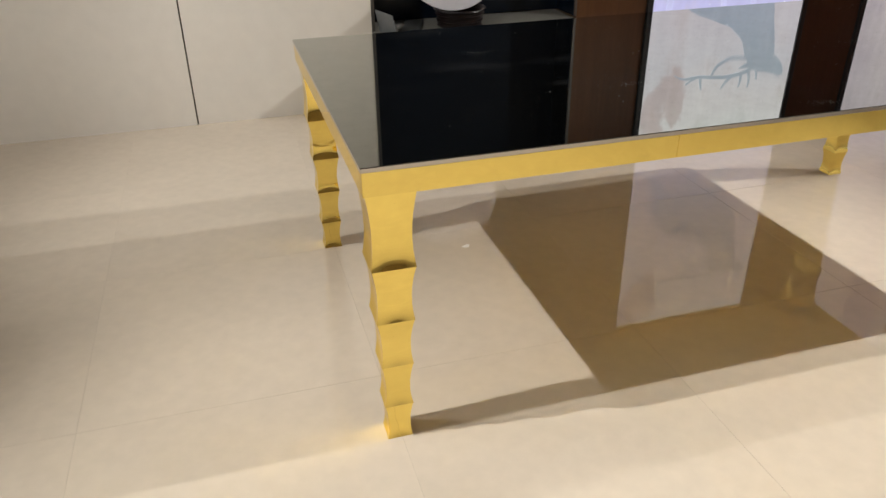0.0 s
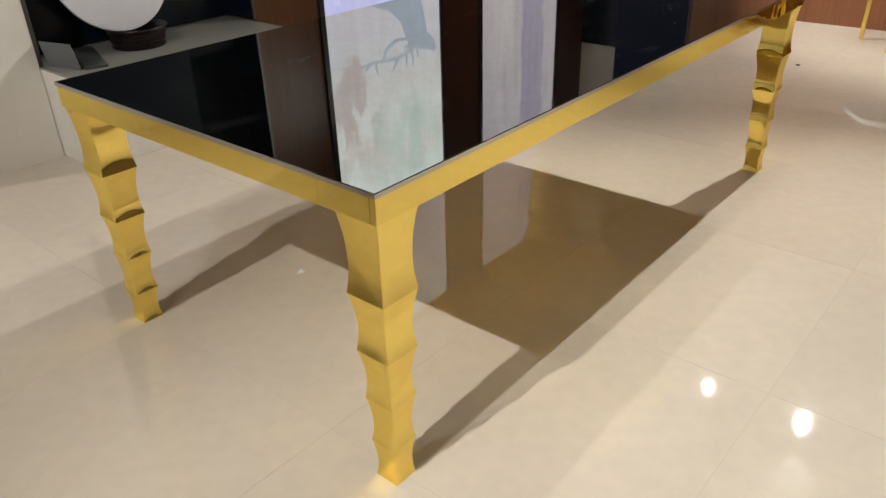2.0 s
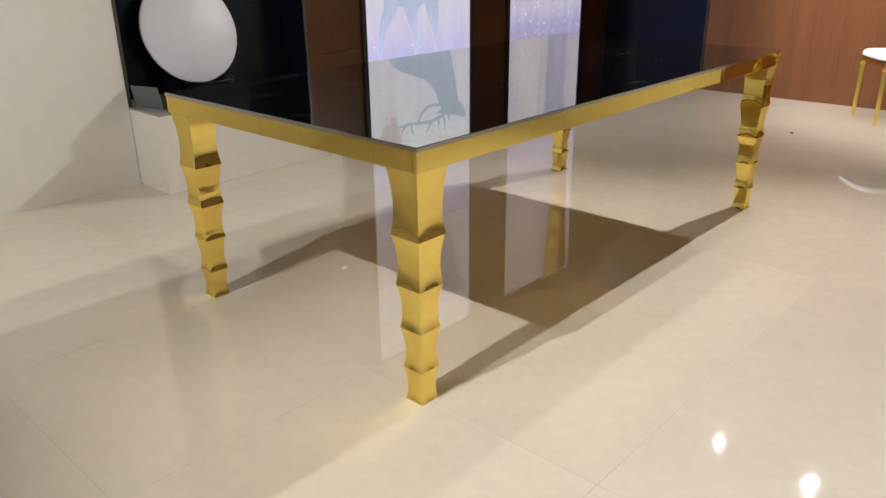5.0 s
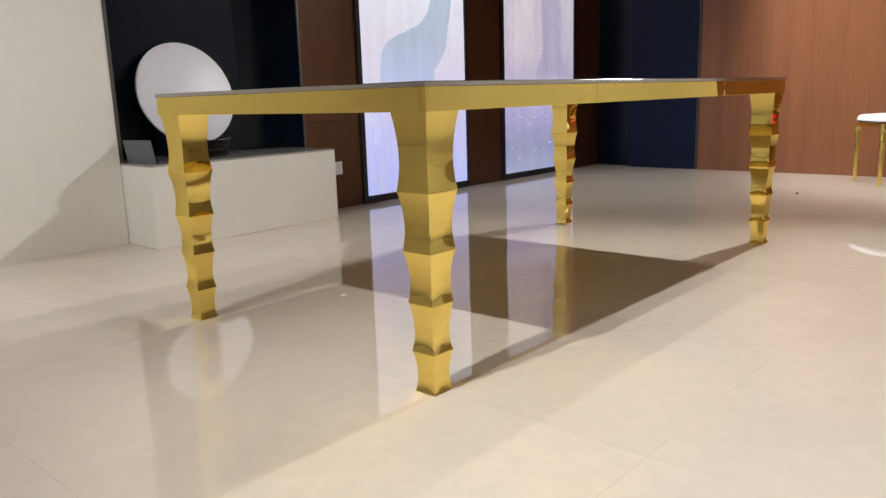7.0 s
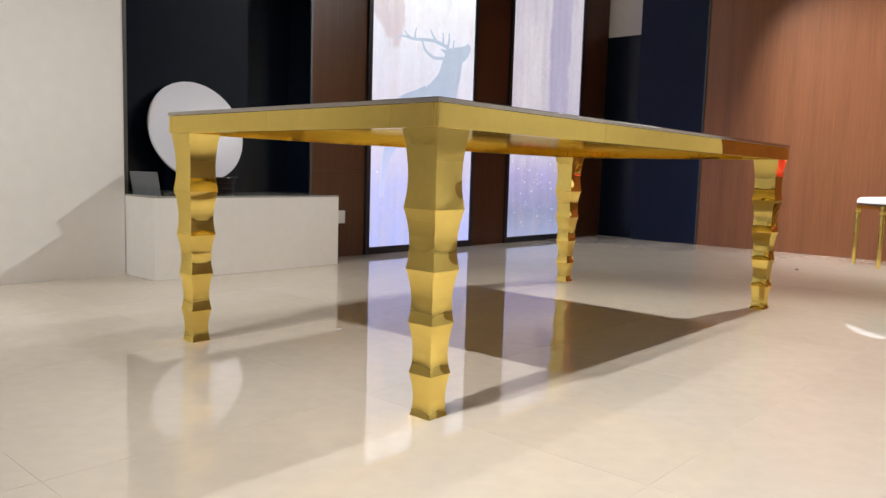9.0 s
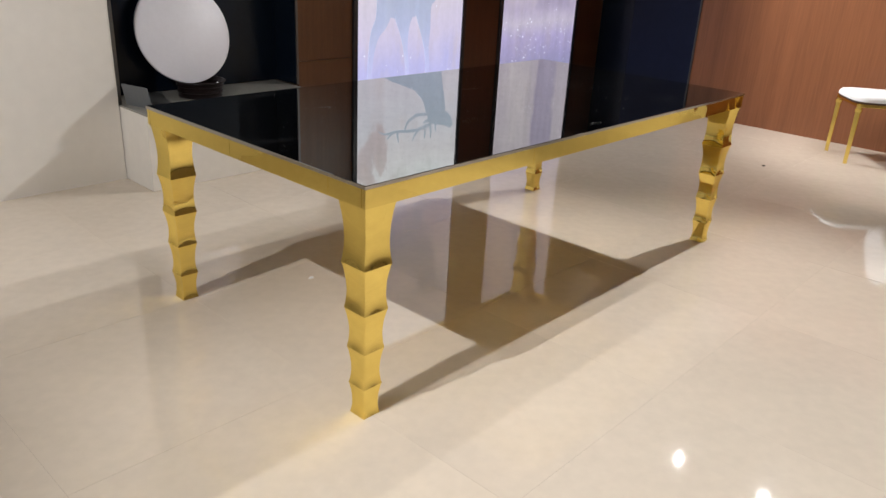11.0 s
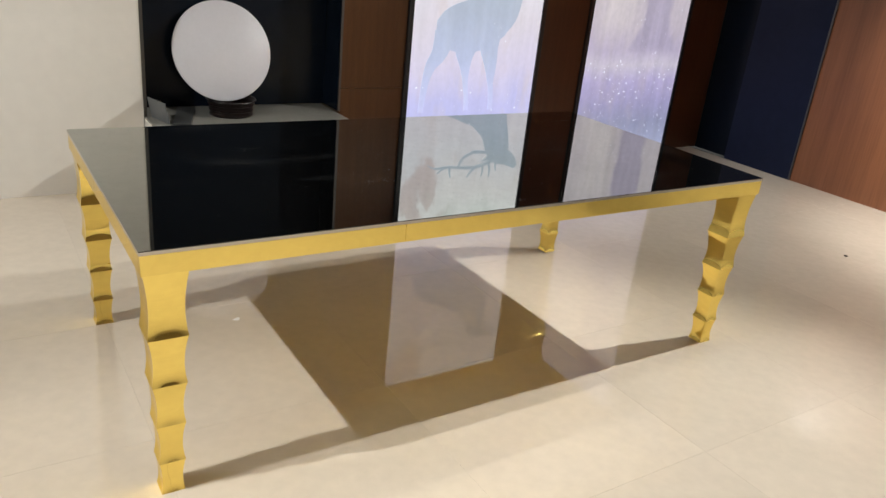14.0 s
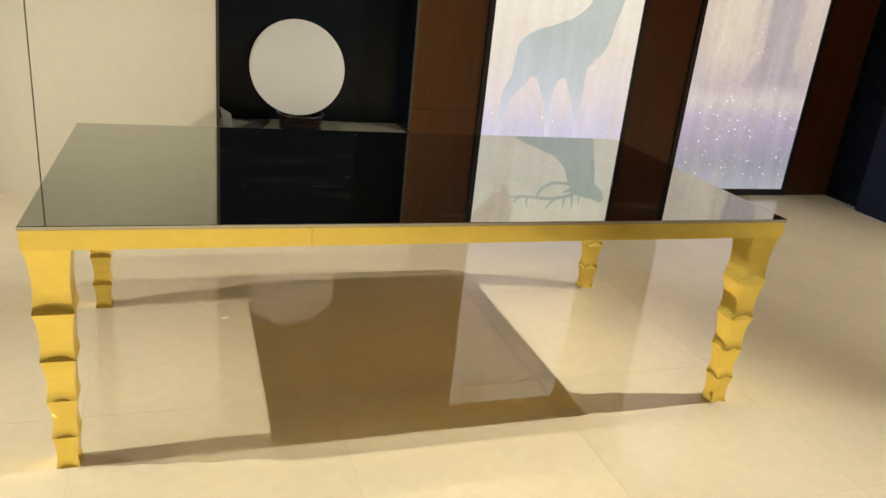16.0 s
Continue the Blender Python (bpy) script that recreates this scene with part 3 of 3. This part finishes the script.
# ---- chair ----
def soft_pad(outline, z0, z1, crown, inset=0.02, n=6):
    """A padded cushion over an outline: rounded edge and crowned top."""
    bm = bmesh.new()
    cx = sum(p[0] for p in outline) / len(outline)
    cy = sum(p[1] for p in outline) / len(outline)
    rings = []
    for i in range(n + 1):
        a = math.pi / 2 * i / n
        k = 1 - inset * (1 - math.cos(a)) / 0.22
        rings.append([bm.verts.new((cx + (x - cx) * k, cy + (y - cy) * k, z0 + (z1 - z0) * math.sin(a))) for x, y in outline])
    for k in (0.75, 0.5, 0.25):
        rings.append([bm.verts.new((cx + (v.co.x - cx) * k, cy + (v.co.y - cy) * k, z1 + crown * (1 - k * k))) for v in rings[n]])
    for a, b in zip(rings, rings[1:]):
        for i in range(len(outline)):
            j = (i + 1) % len(outline)
            bm.faces.new((a[i], a[j], b[j], b[i]))
    bm.faces.new(rings[0][::-1])
    bm.faces.new(rings[-1])
    return bm


def rod(p0, p1, r0, r1, n=14):
    a, b = Vector(p0), Vector(p1)
    m = Matrix.Translation(a) @ (b - a).to_track_quat("Z", "Y").to_matrix().to_4x4()
    return lathe([(r0, 0), (r1, (b - a).length)], n, m=m)


def dining_chair(at, rz, cloth=LEATHER, label="gold metal dining chair with white padded seat and oval back", with_back=True, deep=1.0):
    """A gold framed banquet chair with padded seat and oval back; it faces its own -y."""
    c = thing("dining_chair", label, "chair", at, rz) if with_back else thing("stool", label, "stool", at, rz)
    out = []
    for i in range(36):
        a = 2 * math.pi * i / 36
        e = 0.45
        x = math.copysign(abs(math.cos(a)) ** e, math.cos(a)) * 0.235
        y = math.copysign(abs(math.sin(a)) ** e, math.sin(a)) * 0.225
        out.append((x * (1 - 0.10 * (y + 0.225) / 0.45), y))
    smooth(part("seat", soft_pad(out, 0.455, 0.495, 0.012), cloth, c, "padded leatherette seat"), 50)
    board = bmesh.new()
    lo = [board.verts.new((x * 0.97, y * 0.97, 0.44)) for x, y in out]
    hi = [board.verts.new((x * 0.97, y * 0.97, 0.456)) for x, y in out]
    board.faces.new(lo[::-1])
    board.faces.new(hi)
    for i in range(36):
        board.faces.new((lo[i], lo[(i + 1) % 36], hi[(i + 1) % 36], hi[i]))
    part("seat_board", board, SEATBASE, c)
    for x0, x1, y0, y1 in ((-0.19, 0.19, -0.205, -0.185), (-0.17, 0.17, 0.185, 0.205), (-0.205, -0.185, -0.19, 0.19), (0.185, 0.205, -0.19, 0.19)):
        part("seat_rail", box(x0, x1, y0, y1, 0.415, 0.441, 0.003), GOLD, c)
    for sx in (-1, 1):
        bm = rod((sx * 0.188, -0.188, 0.44), (sx * 0.19, -0.19, 0.0), 0.019, 0.012)
        leg = smooth(part("front_leg", bm, GOLD, c), 40)
        smooth(part("collar", rod((sx * 0.188, -0.188, 0.402), (sx * 0.188, -0.188, 0.380), 0.024, 0.022), GOLD, leg), 40)
        smooth(part("back_leg", rod((sx * 0.165, 0.185, 0.44), (sx * 0.185, 0.27, 0.0), 0.016, 0.011), GOLD, c), 40)
        if not with_back:
            continue
        smooth(part("back_post", rod((sx * 0.165, 0.19, 0.42), (sx * 0.125, 0.235, 0.62), 0.013, 0.011), GOLD, c), 40)
    if not with_back:
        return c
    tilt = pose(0, 0.225, 0.52, 80, 0, 0)
    back = [(0.215 * math.cos(2 * math.pi * i / 48), 0.25 + 0.25 * math.sin(2 * math.pi * i / 48)) for i in range(48)]
    pad = soft_pad(back, 0.0, 0.03, 0.008, 0.015)
    smooth(part("backrest", pad, cloth, c, "padded oval backrest", m=tilt), 50)
    smooth(part("backrest_rear", soft_pad(back, 0.0, 0.02, 0.004, 0.012), cloth, c, m=tilt @ pose(0, 0, -0.012) @ Matrix.Diagonal((1, 1, -1, 1))), 50)
    ring = lathe([(0.207, -0.014), (0.222, -0.014), (0.226, -0.006), (0.222, 0.002), (0.207, 0.002)], 64)
    smooth(part("back_frame", ring, GOLD, c, m=tilt @ pose(0, 0.25, 0) @ Matrix.Diagonal((1, 1.155, 1, 1))), 40)
    for p in c.children:
        p.location.y *= deep
        if p.name.startswith(("seat", "front_leg", "back_leg", "back_post")):
            p.scale.y = deep
    return c


dining_chair((5.001, 0.013, 0), 216.87, deep=1.12)
dining_chair((5.02, -0.80, 0), 225, RED_LEATHER, "gold metal stool with red padded seat", False)

# ---- small things ----
speck = thing("dirt_crumb", "small dark crumb of dirt on the tile floor", "crumb", (4.107, 0.427, 0.003))
part("crumb", lathe([(0.010, 0), (0.013, 0.003), (0.006, 0.007)], 9), SPECK, speck)
scrap = thing("paper_scrap", "small white torn scrap of paper on the tile floor", "paper scrap", (0.54, 0.96, 0.0005), 25)
corners = [(-0.016, -0.009), (0.013, -0.011), (0.018, -0.002), (0.002, 0.012), (-0.010, 0.006)]
part("scrap", plate(corners, -0.0012, 0), LEATHER, scrap, m=pose(0, 0, 0, 90, 0, 0))


def downlight(x, y):
    d = thing("ceiling_spotlight", "small round white recessed ceiling spotlight out of view, switched on", "spotlight", (x, y, CEIL), group="ceiling spotlights")
    part("ring", lathe([(0.055, 0), (0.055, -0.006), (0.048, -0.010), (0.036, -0.010), (0.034, -0.002)], 28), WHITE_PLASTIC, d)
    part("lens", lathe([(0.013, -0.0125), (0.013, -0.0105)], 24), LAMP_GLOW, d, "glowing lamp lens")
    return d


# Fixtures for all lamps, the added fill lamps included.
for x, y, *_ in SPOTS:
    downlight(x, y)

# ---- floor tiles ----
floor = tagged(new("floor"), "polished beige porcelain floor tiles with thin joints", "floor", kind="structure")
part("grout_bed", box(X_LEFT, X_RIGHT, Y_BACK, NY, -0.06, -0.0005), GROUT, floor)
PITCH, GX, GY = 0.81, 0.065, 0.29
tile_mesh = None
for i in range(-6, 7):
    for j in range(-7, 4):
        x0, y0 = GX + i * PITCH, GY + j * PITCH
        a, b = max(x0, X_LEFT), min(x0 + PITCH, X_RIGHT)
        c, d = max(y0, Y_BACK), min(y0 + PITCH, NY)
        if b - a < 0.02 or d - c < 0.02:
            continue
        full = b - a > PITCH - 1e-6 and d - c > PITCH - 1e-6
        if full and tile_mesh:
            o = new("tile", tile_mesh)
            o.parent = floor
        else:
            o = part("tile", box(-(b - a) / 2 + 0.0005, (b - a) / 2 - 0.0005, -(d - c) / 2 + 0.0005, (d - c) / 2 - 0.0005, -0.012, 0.0, 0.0003, 1), TILE, floor)
            if full:
                tile_mesh = o.data
        o.matrix_basis = pose((a + b) / 2, (c + d) / 2, 0)
